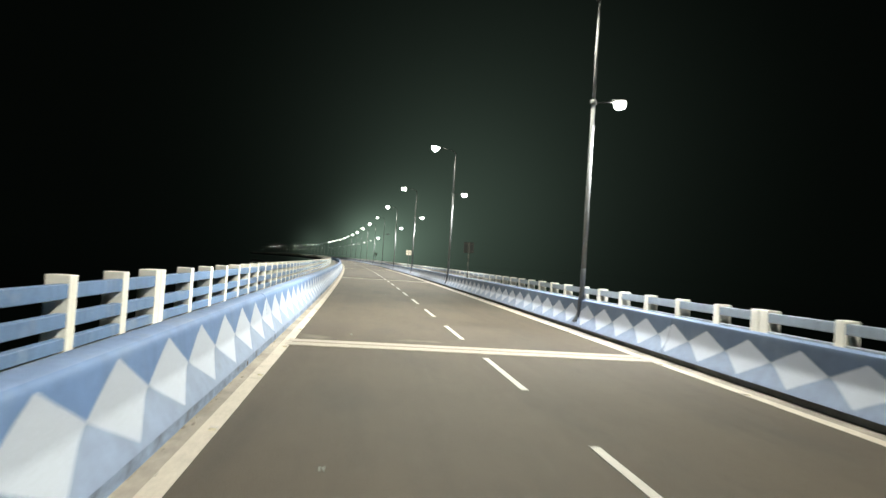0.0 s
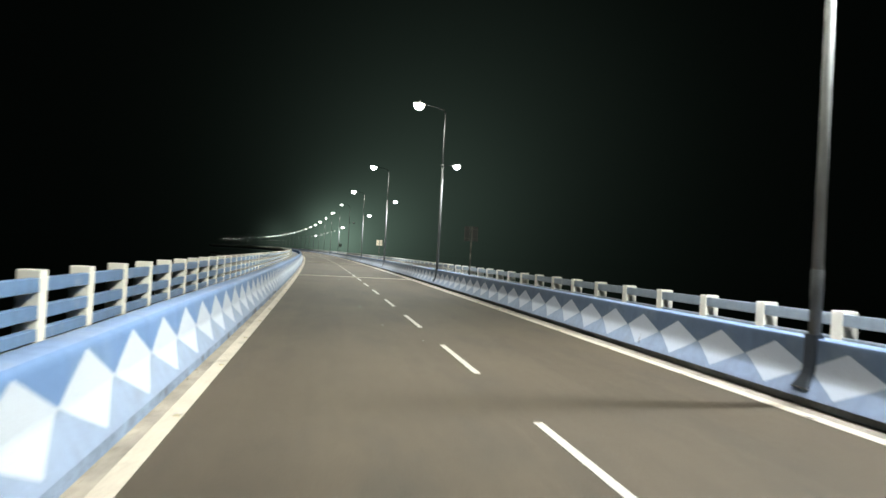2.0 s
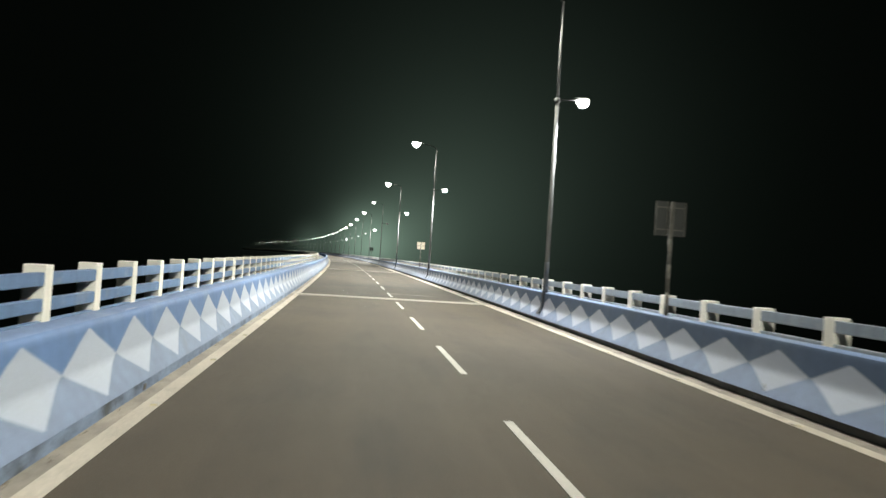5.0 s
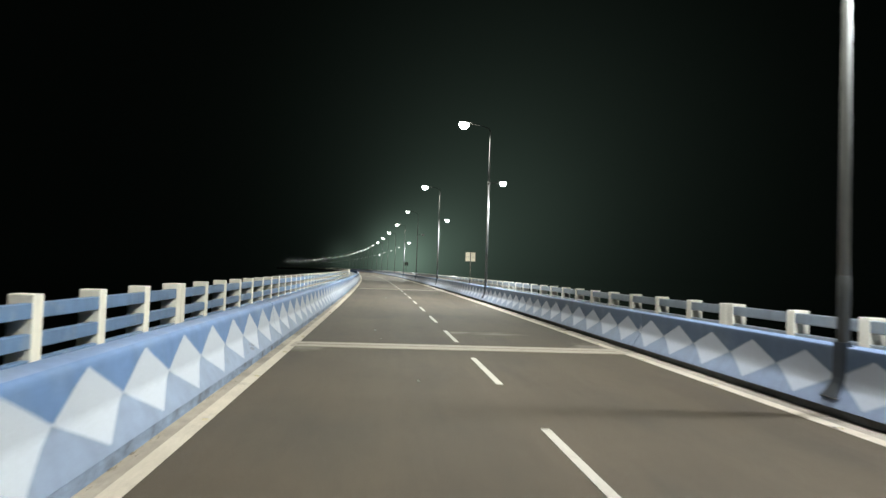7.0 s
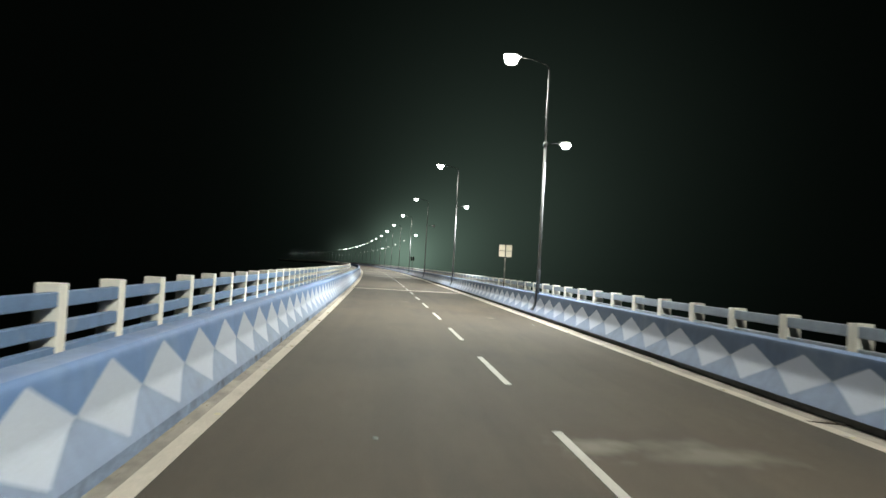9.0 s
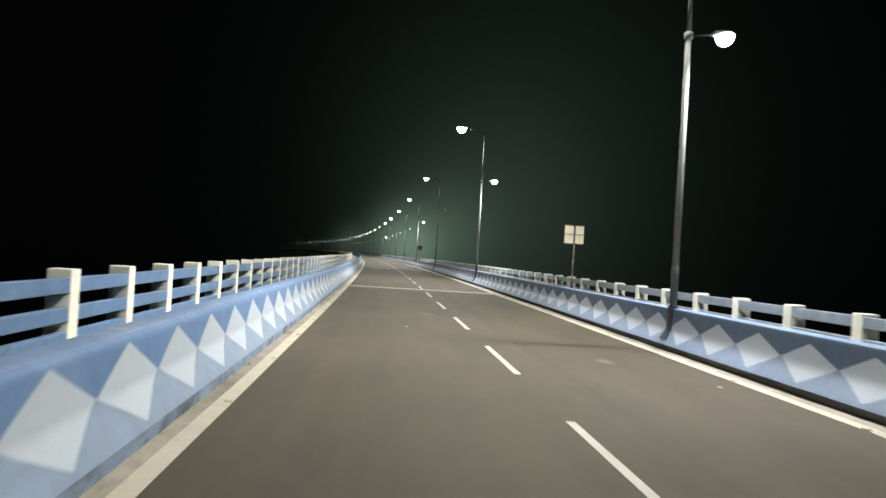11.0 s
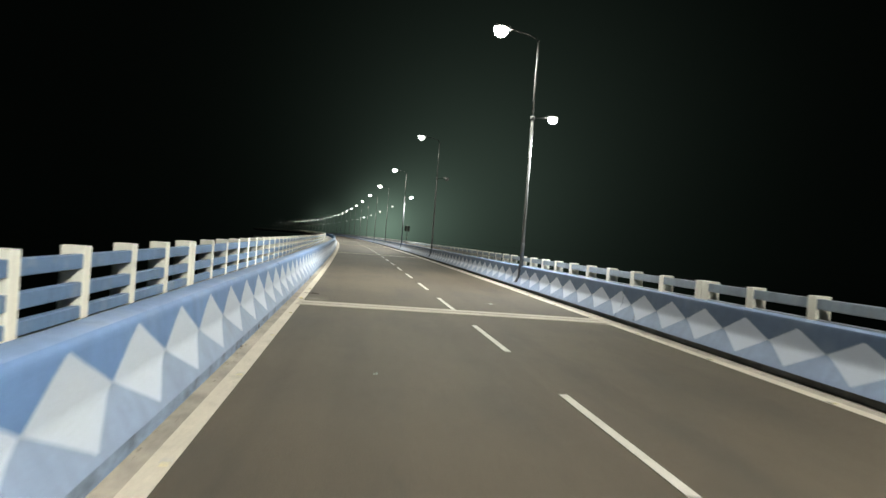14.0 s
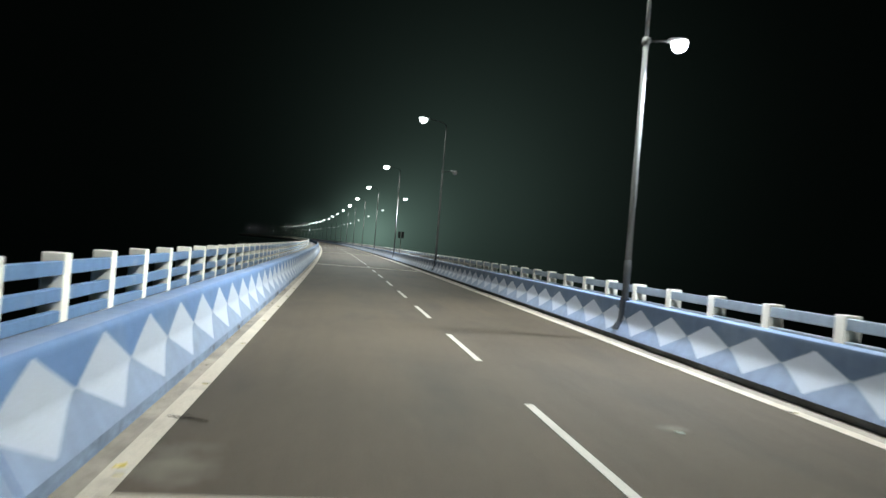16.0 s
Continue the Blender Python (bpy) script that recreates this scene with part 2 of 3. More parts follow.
# far lenses glow weaker and greener: the haze's dimming is put into their emission
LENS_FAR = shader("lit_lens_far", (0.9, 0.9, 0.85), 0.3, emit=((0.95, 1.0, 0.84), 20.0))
LENS_SIDE = shader("lit_side_lens", (0.9, 0.9, 0.9), 0.3, emit=((0.97, 1.0, 0.97), 40.0))
LENS_SIDE_FAR = shader("faint_side_lens", (0.9, 0.9, 0.9), 0.3, emit=((0.9, 1.0, 0.85), 0.9))
LENS_DIM = shader("dim_lens", (0.9, 0.9, 0.85), 0.3, emit=((0.9, 1.0, 0.88), 3.0))
LENS_OFF = shader("dark_lens", (0.35, 0.35, 0.35), 0.2)
SLEEVE = shader("grey_pole_sleeve", (0.10, 0.105, 0.11), 0.85, 0.0, grain=((3.0, 0.15), (40.0, 0.1)))
FOOT_DARK = shader("dark_foot_material", (0.035, 0.045, 0.065), 0.6, 0.1, grain=((5.0, 0.15), (40.0, 0.1)))
SIGNBACK = shader("cream_sign_sheet", (0.62, 0.56, 0.45), 0.55, grain=((4.0, 0.08),))
SIGNDARK = shader("grey_sign_sheet", (0.024, 0.026, 0.023), 0.7, grain=((4.0, 0.12),))
RUSTY = shader("rusty_sign_steel", (0.085, 0.08, 0.068), 0.8, 0.0, grain=((8.0, 0.3),))
BAND = shader("pale_post_band", (0.16, 0.15, 0.125), 0.7, grain=((8.0, 0.2),))
REFLECT = shader("stud_reflector", (0.85, 0.75, 0.45), 0.25, coat=1.0)
GREENPAPER = shader("mint_green_paper", (0.30, 0.62, 0.46), 0.6, grain=((30.0, 0.1),))
YELLOWPAPER = shader("yellow_wrapper", (0.75, 0.60, 0.12), 0.5, grain=((30.0, 0.1),))
PAPER = shader("litter_paper", (0.45, 0.49, 0.44), 0.7, spread=0.25)
TWIG = shader("dry_twig", (0.03, 0.022, 0.015), 0.8, grain=((30.0, 0.3),))
WATER = shader("dark_water", (0.004, 0.006, 0.006), 0.03)



# ---- mesh builders ----
def mesh_of(name, verts, faces, smooth=False):
    me = bpy.data.meshes.new(name)
    me.from_pydata([tuple(v) for v in verts], [], faces)
    if smooth:
        me.polygons.foreach_set("use_smooth", [True] * len(me.polygons))
    me.update()
    return me


def from_bm(name, bm, smooth=False):
    bmesh.ops.recalc_face_normals(bm, faces=bm.faces)
    me = bpy.data.meshes.new(name)
    bm.to_mesh(me)
    bm.free()
    if smooth:
        me.polygons.foreach_set("use_smooth", [True] * len(me.polygons))
    return me


def part(name, me, material, parent=None, label="", at=None):
    ob = new(name, me)
    if not me.materials:
        me.materials.append(material)
    if parent is not None:
        ob.parent = parent
    if at is not None:
        ob.matrix_basis = at
    if label:
        tagged(ob, label)
    return ob


def thing(name, at, label, category, group="", kind=""):
    return tagged(placed(new(name), at), label, category, group, kind)


def placed(ob, at):
    ob.matrix_basis = at
    return ob


def sweep(name, profile, s0, s1, step=6.0, m=None, mirror=False, closed=True, smooth=False, second=None):
    """A mesh with this (u, z) outline along the bridge from s0 to s1, in the pose m's own space."""
    n = max(1, int(math.ceil((s1 - s0) / step)))
    k = len(profile)
    inv = m.inverted() if m is not None else Matrix()
    sign = -1 if mirror else 1
    verts, faces = [], []
    for i in range(n + 1):
        s = s0 + (s1 - s0) * i / n
        verts += [inv @ road(s, sign * u, z) for u, z in profile]
    for i in range(n):
        for j in range(k if closed else k - 1):
            a, b = i * k + j, i * k + (j + 1) % k
            faces.append((a, b, b + k, a + k))
    if closed:
        faces.append(tuple(range(k)))
        faces.append(tuple(n * k + j for j in range(k)))
    bm = bmesh.new()
    bm.from_mesh(mesh_of("tmp", verts, faces))
    bmesh.ops.recalc_face_normals(bm, faces=bm.faces)
    for f in bm.faces:
        f.smooth = smooth and len(f.verts) == 4
    for e in bm.edges:
        e.smooth = len(e.link_faces) == 2 and e.calc_face_angle(0) < 0.5
    me = from_bm(name, bm)
    if second:
        # some of the outline's edges take the second or third material
        me.materials.append(second[0])
        me.materials.append(second[1])
        me.materials.append(second[3])
        for i in range(n):
            for j in second[2]:
                me.polygons[i * k + j].material_index = 1
            for j in second[4]:
                me.polygons[i * k + j].material_index = 2
    return me


def box_bm(bm, x0, x1, y0, y1, z0, z1, bevel=0.0):
    r = bmesh.ops.create_cube(bm, size=1.0)
    for v in r["verts"]:
        v.co = Vector((x0 + (x1 - x0) * (v.co.x + 0.5), y0 + (y1 - y0) * (v.co.y + 0.5), z0 + (z1 - z0) * (v.co.z + 0.5)))
    if bevel:
        edges = list({e for v in r["verts"] for e in v.link_edges})
        bmesh.ops.bevel(bm, geom=edges, offset=bevel, segments=1, affect="EDGES")


def box(name, x0, x1, y0, y1, z0, z1, bevel=0.0):
    bm = bmesh.new()
    box_bm(bm, x0, x1, y0, y1, z0, z1, bevel)
    return from_bm(name, bm)


def tube(name, points, radii, sides=10, m=None):
    """A round bar through points, with a radius at each."""
    bm = bmesh.new()
    rings = []
    for i, p in enumerate(points):
        p = Vector(p)
        a = Vector(points[max(0, i - 1)])
        b = Vector(points[min(len(points) - 1, i + 1)])
        q = (b - a).to_track_quat("Z", "Y")
        rings.append([bm.verts.new(p + q @ Vector((radii[i] * math.cos(2 * math.pi * k / sides), radii[i] * math.sin(2 * math.pi * k / sides), 0))) for k in range(sides)])
    for r0, r1 in zip(rings, rings[1:]):
        for k in range(sides):
            bm.faces.new((r0[k], r0[(k + 1) % sides], r1[(k + 1) % sides], r1[k]))
    bm.faces.new(rings[0])
    bm.faces.new(rings[-1])
    return from_bm(name, bm, True)


# ---- water and deck ----
bm = bmesh.new()
for x, y in ((-4000, -1500), (4000, -1500), (4000, 4800), (-4000, 4800)):
    bm.verts.new((x, y, -9.0))
bm.faces.new(bm.verts)
tagged(part("water", from_bm("water", bm), WATER), "black river water far below the bridge at night", "water", kind="structure")

road_ob = tagged(part("road", sweep("road", [(-4.43, 0.0), (4.36, 0.0), (4.36, -0.1), (-4.43, -0.1)], S_MIN, S_MAX), ASPHALT),
                 "grey-brown two-lane asphalt bridge deck with tyre marks", "road", kind="structure")
tagged(part("deck", sweep("deck", [(-7.4, -0.12), (7.4, -0.12), (7.25, -0.5), (3.5, -1.9), (-3.5, -1.9), (-7.25, -0.5)], S_MIN, S_MAX), CONCRETE),
       "grey concrete girder deck under the road", "bridge deck", kind="structure")
for mirror, name in ((True, "pavement_left"), (False, "pavement_right")):
    off, inner = WIDER if mirror else 0.0, LINE_IN[mirror]
    tagged(part(name, sweep(name, [(4.93 + off, -0.118), (4.93 + off, 0.24), (7.4, 0.22), (7.4, -0.118)], S_MIN, S_MAX, mirror=mirror), CONCRETE),
           "grey concrete footway between crash barrier and outer railing", "footway", kind="structure")
    side = "left" if mirror else "right"
    tagged(part("gutter_" + side, sweep("gutter", [(inner + 0.18, 0.004), (4.42, 0.014), (4.42, -0.05), (inner + 0.18, -0.05)], S_MIN, S_MAX, mirror=mirror), GUTTER),
           "dusty concrete gutter strip along the crash barrier", "gutter", kind="structure")
    line = part("edge_line_" + side, sweep("edge_line", [(inner, 0.0045), (inner + 0.2, 0.0085), (inner + 0.2, -0.02), (inner, -0.02)], S_MIN, S_MAX, mirror=mirror), EDGEPAINT)
    tagged(line, "worn solid white edge line on asphalt", "road marking", kind="structure")

uv = road_ob.data.uv_layers.new(name="along")
for loop in road_ob.data.loops:
    co = road_ob.data.vertices[loop.vertex_index].co
    s = float(np.interp(co.y, Y_TAB, S_TAB))
    uv.data[loop.index].uv = (4.36 if co.x > line_at(s)[1] else -4.43, s)

# broken centre line
dash_me = box("lane_dash", -0.058, 0.058, -3.1, 0.0, -0.02, 0.005)
rest = []
k = -11
while 11.235 + 6 * k < S_MAX:
    s = 11.235 + 6 * k
    if s < 420:
        part("lane_dash", dash_me, ROADPAINT, road_ob, at=base(s))
    else:
        rest += [base(s) @ v.co for v in dash_me.vertices]
    k += 1
faces = [tuple(8 * i + v for v in p.vertices) for i in range(len(rest) // 8) for p in dash_me.polygons]
tagged(part("lane_dashes_far", mesh_of("lane_dashes_far", rest, faces), ROADPAINT, road_ob), kind="stuff")

# expansion joints
JOINTS = [JOINT0 + SPAN * i for i in range(-1, 27)]


def joint_pose(s):
    return Matrix.Translation(road(s)) @ Matrix.Rotation(cross(s) - 0.005, 4, "Z")


joint = thing("expansion_joint", joint_pose(JOINTS[0]), "expansion joint with two pale concrete nosings and a rubber seal", "expansion joint", "expansion joints", "structure")
part("nosing", box("nosing", -4.15, 4.1, -0.475, -0.052, -0.04, 0.010), NOSING, joint)
part("nosing", box("nosing", -4.15, 4.1, 0.052, 0.45, -0.04, 0.010), NOSING, joint)
part("seal", box("seal", -4.15, 4.1, -0.05, 0.05, -0.06, 0.004), RUBBER, joint, "black rubber seal strip")
for s in JOINTS[1:]:
    copy_thing(joint, joint_pose(s))

# ---- crash barriers with painted diamonds ----
FRONT = [(4.338, 0.150), (4.347, 0.172), (4.362, 0.200), (4.392, 0.250), (4.505, 0.445), (4.520, 0.472), (4.531, 0.496), (4.539, 0.520), (4.545, 0.546), (4.549, 0.575)]
# the left barrier leans back a little and has a softly rolled top edge; the right one is shaped upright to catch less
# lamplight, with a crisp edge
FACE = {-1: FRONT + [(4.574, 0.75), (4.590, 0.885)], 1: FRONT + [(4.556, 0.75), (4.562, 0.885)]}
CROWN = {-1: [(4.598, 0.930), (4.613, 0.960), (4.640, 0.984), (4.685, 0.999), (4.75, 1.005)],
         1: [(4.564, 0.940), (4.567, 0.972), (4.574, 0.990), (4.590, 1.000), (4.64, 1.004)]}
TIP = {-1: 0.925, 1: 0.862}
BACK = [(4.87, 1.005), (4.915, 0.995), (4.925, 0.97), (4.925, 0.2), (4.6, 0.146), (4.346, 0.146)]


def face_u(z, sign=1):
    return float(np.interp(z, [p[1] for p in FACE[sign]], [p[0] for p in FACE[sign]]))


def diamond_mesh(width, sign, start=-9.0, end=9.0, seed=0):
    """A painted diamond lying a few millimetres proud of the barrier's face, cut off at start and end, in the space of base(s)."""
    top, mid, low = TIP[sign], 0.555, 0.205
    zs = sorted({top, top - 0.012, 0.80, 0.70, 0.60, mid + 0.006, mid - 0.006, low + 0.014, low} | {z for u, z in FRONT if low < z < mid}, reverse=True)
    rng = random.Random(seed)
    lean, left, right = rng.uniform(-0.02, 0.02), rng.uniform(-0.012, 0.008), rng.uniform(-0.012, 0.008)
    verts = []
    for z in zs:
        w = width / 2 * (1 - (z - mid) / (top - mid) if z > mid else (z - low) / (mid - low))
        slope = (face_u(z + 0.01, sign) - face_u(z - 0.01, sign)) / 0.02
        n = Vector((-1.0, 0.0, slope)).normalized() * 0.0045
        mid_y = lean * (z - mid) / (top - mid)
        inside = 0.0 if z in (top, low) else 1.0
        y0 = max(mid_y - w - (left + rng.uniform(-0.006, 0.006)) * inside, start)
        y1 = max(y0, min(mid_y + w + (right + rng.uniform(-0.006, 0.006)) * inside, end))
        y0 = min(y0, y1) if y0 <= end else y1
        verts += [(face_u(z, sign) + n.x - 4.5, y, z + n.z) for y in (y0, y1)]
    faces = [(2 * i, 2 * i + 1, 2 * i + 3, 2 * i + 2) for i in range(len(zs) - 1)]
    me = mesh_of("painted_diamond", verts, faces, True)
    me.materials.append(PALE)
    return me


DIAMONDS = {sign: [diamond_mesh(1.33, sign, seed=k) for k in range(9)] for sign in (-1, 1)}
# the painter's lattice on each side: step and one tip, before and after the joint at 54.9 m
DRAINS = {-1: (9.1, 23.3, 36.1, 53.6, 66.0, 79.3, 93.0, 106.0), 1: (15.3, 29.0, 43.0, 70.0, 84.0)}
LATTICE = {-1: ((1.3338, 33.63), (1.3486, 77.95)), 1: ((1.3638, 27.08), (1.3536, 77.46))}

NEAR_END = 190.0
spans = list(zip(JOINTS, JOINTS[1:]))
walls = {}
SCRAPES = [(55.9, -4.72, 0.4), (76.2, -4.72, 0.3), (77.8, -4.73, 0.3), (36.3, -4.71, 0.3), (24.0, 4.63, 0.3)]
for sign in (-1, 1):
    mirror = sign < 0
    plinth = 0.152
    off = WIDER if mirror else 0.0
    # the right foot is set back so that the barrier's overhang shades it
    back = 4.341 + off if mirror else 4.42
    flip = Matrix.Diagonal((sign, 1, 1, 1))
    for n, (s0, s1) in enumerate(spans):
        m = base(s0)
        step, tip = LATTICE[sign][0 if s0 < 54 else 1]
        first = math.ceil((s0 - 0.62 - tip) / step)
        wall = walls[(sign, n)] = thing("crash_barrier", m, "%s painted concrete crash barrier with pale diamond pattern" % ("blue" if mirror else "shade-toned blue"), "crash barrier", "crash barriers")
        part("body", sweep("body", [(u + off, z) for u, z in FACE[sign] + CROWN[sign] + BACK], s0 + 0.012, s1 - 0.012, m=m, mirror=mirror, smooth=True, second=(BLUE if mirror else BLUE_SHADED, BLUE_LOW, (0, 1, 2, 3, 4, 5, 6, 7), BLUE_TOP, (14, 15, 16, 17))), BLUE, wall)
        part("plinth", sweep("plinth", [(back, -0.1), (back + 0.002, plinth - 0.008), (4.6 + off, plinth - 0.008), (4.6 + off, -0.1)], s0 + 0.012, s1 - 0.012, m=m, mirror=mirror), KERB if mirror else KERB_SHADED, wall, "grubby blue-grey concrete foot" if mirror else "concrete foot with its shade in the colour")
        for s in [d for d in DRAINS[sign] if s0 < d < s1]:
            part("drain_hole", box("drain_hole", -0.004, 0.05, -0.045, 0.045, 0.03, 0.10), RUBBER, wall, "dark drain hole", at=m.inverted() @ base(s, sign * back) @ flip)
        far_v, far_f = [], []
        for i in range(first, first + 34):
            s = tip + i * step
            if s > s1 + 0.62:
                break
            dm = DIAMONDS[sign][(7 * i + 3 * n) % 9]
            if s < s0 + 0.67 or s > s1 - 0.67:
                dm = diamond_mesh(1.33, sign, s0 + 0.012 - s, s1 - 0.012 - s)
            pm = m.inverted() @ base(s, sign * (4.5 + off)) @ flip
            if s < NEAR_END:
                part("painted_diamond", dm, PALE, wall, at=pm)
            else:
                k0 = len(far_v)
                far_v += [pm @ v.co for v in dm.vertices]
                far_f += [tuple(k0 + v for v in p.vertices) for p in dm.polygons]
        if far_v:
            tagged(part("painted_diamonds", mesh_of("painted_diamonds", far_v, far_f), PALE, wall), kind="stuff")

# ---- outer railings ----
POST_U = {-1: 7.02, 1: 6.93}


def post_mesh(half, top):
    bm = bmesh.new()
    box_bm(bm, -0.175, 0.175, -half, half, 0.2, top, 0.014)
    me = from_bm("post", bm)
    me.materials.append(CREAM)
    return me


POSTS = {sign: (post_mesh(0.135, top), post_mesh(0.15, top)) for sign, top in ((-1, 1.375), (1, 1.305))}
RAILS = [(1.03, 1.252), (0.612, 0.825), (0.275, 0.462)]
# how far the posts of each span stand from even spacing: at its first post, and more from post to post
SHIFT = {-1: ((0.26, 0.0), (0.38, -0.016), (0.1, 0.0), (0.2, 0.0)), 1: ((-0.4, 0.0), (-0.41, 0.0), (-0.27, 0.013), (0.08, 0.0))}
for sign in (-1, 1):
    for n, (j0, j1) in enumerate(spans):
        off = -0.05 * sign
        s0, s1 = j0 + off, j1 + off
        m = base(s0)
        rail_thing = thing("railing", m, "concrete railing with cream posts and three %s rails" % ("blue" if sign < 0 else "grey-blue"), "railing", "railings along the bridge")
        for z0, z1 in RAILS:
            near, far = POST_U[sign] - 0.163, POST_U[sign] - 0.033
            p = [(near, z0 + 0.012), (near, z1 - 0.012), (near + 0.012, z1), (far - 0.012, z1), (far, z1 - 0.012), (far, z0 + 0.012), (far - 0.012, z0), (near + 0.012, z0)]
            part("rail", sweep("rail", p, s0 + 0.02, s1 - 0.02, m=m, mirror=sign < 0), RAILBLUE if sign < 0 else RAILGREY, rail_thing, "blue concrete rail" if sign < 0 else "grey-blue concrete rail")
        gap = (SPAN - 4.24) / 19
        far_v, far_f = [], []
        for i in range(22):
            first, more = SHIFT[sign][min(n, 3)]
            s = j0 + 2.12 + (i - 1) * gap + first + more * i
            post_me, end_me = POSTS[sign]
            me = post_me
            if i == 0:
                s, me = s0 + 0.166, end_me
            if i == 21:
                s, me = s1 - 0.166, end_me
            pm = m.inverted() @ base(s, sign * POST_U[sign])
            if s < 230:
                part("post", me, CREAM, rail_thing, at=pm)
            else:
                k0 = len(far_v)
                far_v += [pm @ v.co for v in me.vertices]
                far_f += [tuple(k0 + v for v in p.vertices) for p in me.polygons]
        if far_v:
            tagged(part("posts", mesh_of("posts", far_v, far_f), CREAM, rail_thing), kind="stuff")

# ---- street lamps ----
POLE_U = 4.60


def luminaire_mesh(length, width, deep):
    """A flat lamp housing with rounded end, hanging towards minus x."""
    bm = bmesh.new()
    n = 10
    top, mid = [], []
    for k in range(n):
        a = math.pi / 2 + math.pi * k / (n - 1)
        top.append((-length * 0.72 + 0.28 * length * math.cos(a), width / 2 * math.sin(a)))
    top += [(0.0, -width * 0.32), (0.0, width * 0.32)]
    lo = [bm.verts.new((x, y, 0.0)) for x, y in top]
    hi = [bm.verts.new((x * 0.94, y * 0.8, deep)) for x, y in top]
    for k in range(len(top)):
        j = (k + 1) % len(top)
        bm.faces.new((lo[k], lo[j], hi[j], hi[k]))
    bm.faces.new(hi)
    bm.faces.new(lo)
    return from_bm("housing", bm)


def lens_mesh(x, rx, ry, deep):
    """A glass bowl below a lamp housing, made deep and large to suggest the lamp's glare."""
    bm = bmesh.new()
    n, rings = 14, []
    for f, z in ((1.0, 0.0), (0.97, -0.3 * deep), (0.85, -0.6 * deep), (0.62, -0.85 * deep), (0.3, -0.98 * deep)):
        rings.append([bm.verts.new((x + rx * f * math.cos(2 * math.pi * k / n), ry * f * math.sin(2 * math.pi * k / n), z)) for k in range(n)])
    for r0, r1 in zip(rings, rings[1:]):
        for k in range(n):
            bm.faces.new((r0[k], r0[(k + 1) % n], r1[(k + 1) % n], r1[k]))
    bm.faces.new(rings[-1])
    bm.faces.new(rings[0])
    return from_bm("lens", bm, True)


def street_lamp(s, lens, side_lens, label, bulb=1.0):
    """A tapered steel pole at the barrier, a long arm over the road and a short one over the footway."""
    lamp = thing("street_lamp", base(s, POLE_U), label, "street lamp", "street lamps along the bridge")
    rows = [(z, 0.11 if z > 0.45 else 0.11 + (0.45 - z) * 0.32) for z in (1.06, 1.0, 0.75, 0.56, 0.48, 0.43, 0.39, 0.355, 0.32, 0.285)]
    verts = []
    for z, half in rows:
        u = face_u(z) - POLE_U
        verts += [(u + 0.1, -half, z), (u - 0.035, -half, z), (u - 0.055, -half + 0.03, z), (u - 0.055, half - 0.03, z), (u - 0.035, half, z), (u + 0.1, half, z)]
    faces = [(6 * i + k, 6 * i + (k + 1) % 6, 6 * i + 6 + (k + 1) % 6, 6 * i + 6 + k) for i in range(len(rows) - 1) for k in range(6)] + [tuple(range(6)), tuple(range(54, 60))]
    part("base_casing", mesh_of("base_casing", verts, faces), FOOT_DARK, lamp, "raised dark strip down the barrier's face")
    part("foot_bracket", box("foot_bracket", -0.235, -0.13, -0.16, 0.16, 0.262, 0.283, 0.004), STEEL, lamp, "small pale steel foot plate")
    part("lower_pole", tube("lower_pole", [(0, 0, 0.93), (0, 0, 3.5), (0, 0, 7.55)], [0.080, 0.073, 0.060], 12), STEEL, lamp)
    part("base_sleeve", tube("base_sleeve", [(0, 0, 0.92), (0, 0, 2.0), (0, 0, 2.02)], [0.087, 0.085, 0.076], 12), SLEEVE, lamp, "darker grey sleeve round the pole's foot")
    part("upper_pole", tube("upper_pole", [(0, 0, 7.5), (0, 0, 9.5), (0, 0, 10.98)], [0.048, 0.042, 0.036], 12), STEEL, lamp)
    part("collar", tube("collar", [(0, 0, 7.48), (0, 0, 7.5), (0, 0, 7.64), (0, 0, 7.66)], [0.062, 0.10, 0.10, 0.062], 12), STEEL, lamp, "bolted steel collar")
    part("arm", tube("arm", [(0, 0, 10.9), (-0.12, 0, 11.08), (-0.5, 0, 11.22), (-1.35, 0, 11.33)], [0.034, 0.03, 0.025, 0.023], 8), ARM, lamp, "dark curved lamp arm")
    head = part("luminaire", luminaire_mesh(0.8, 0.44, 0.1), HOUSING, lamp, "flat grey lamp housing", at=pose(-1.28, 0, 11.30, 0, 4, 0))
    part("lens", lens_mesh(-0.44, 0.34 * bulb, 0.29 * bulb, 0.38 * bulb), lens, head, "glowing white lamp lens" if lens is not LENS_OFF else "")
    part("side_arm", tube("side_arm", [(0.05, 0, 7.57), (0.4, 0, 7.62), (0.68, 0, 7.66)], [0.024, 0.022, 0.02], 8), ARM, lamp, "thin dark side arm")
    small = part("side_luminaire", luminaire_mesh(0.5, 0.26, 0.08), HOUSING, lamp, "small grey lamp housing", at=pose(0.62, 0, 7.64, 0, 4, 180))
    part("lens", lens_mesh(-0.3, 0.21 * bulb, 0.18 * bulb, 0.25 * bulb), side_lens, small)
    return lamp


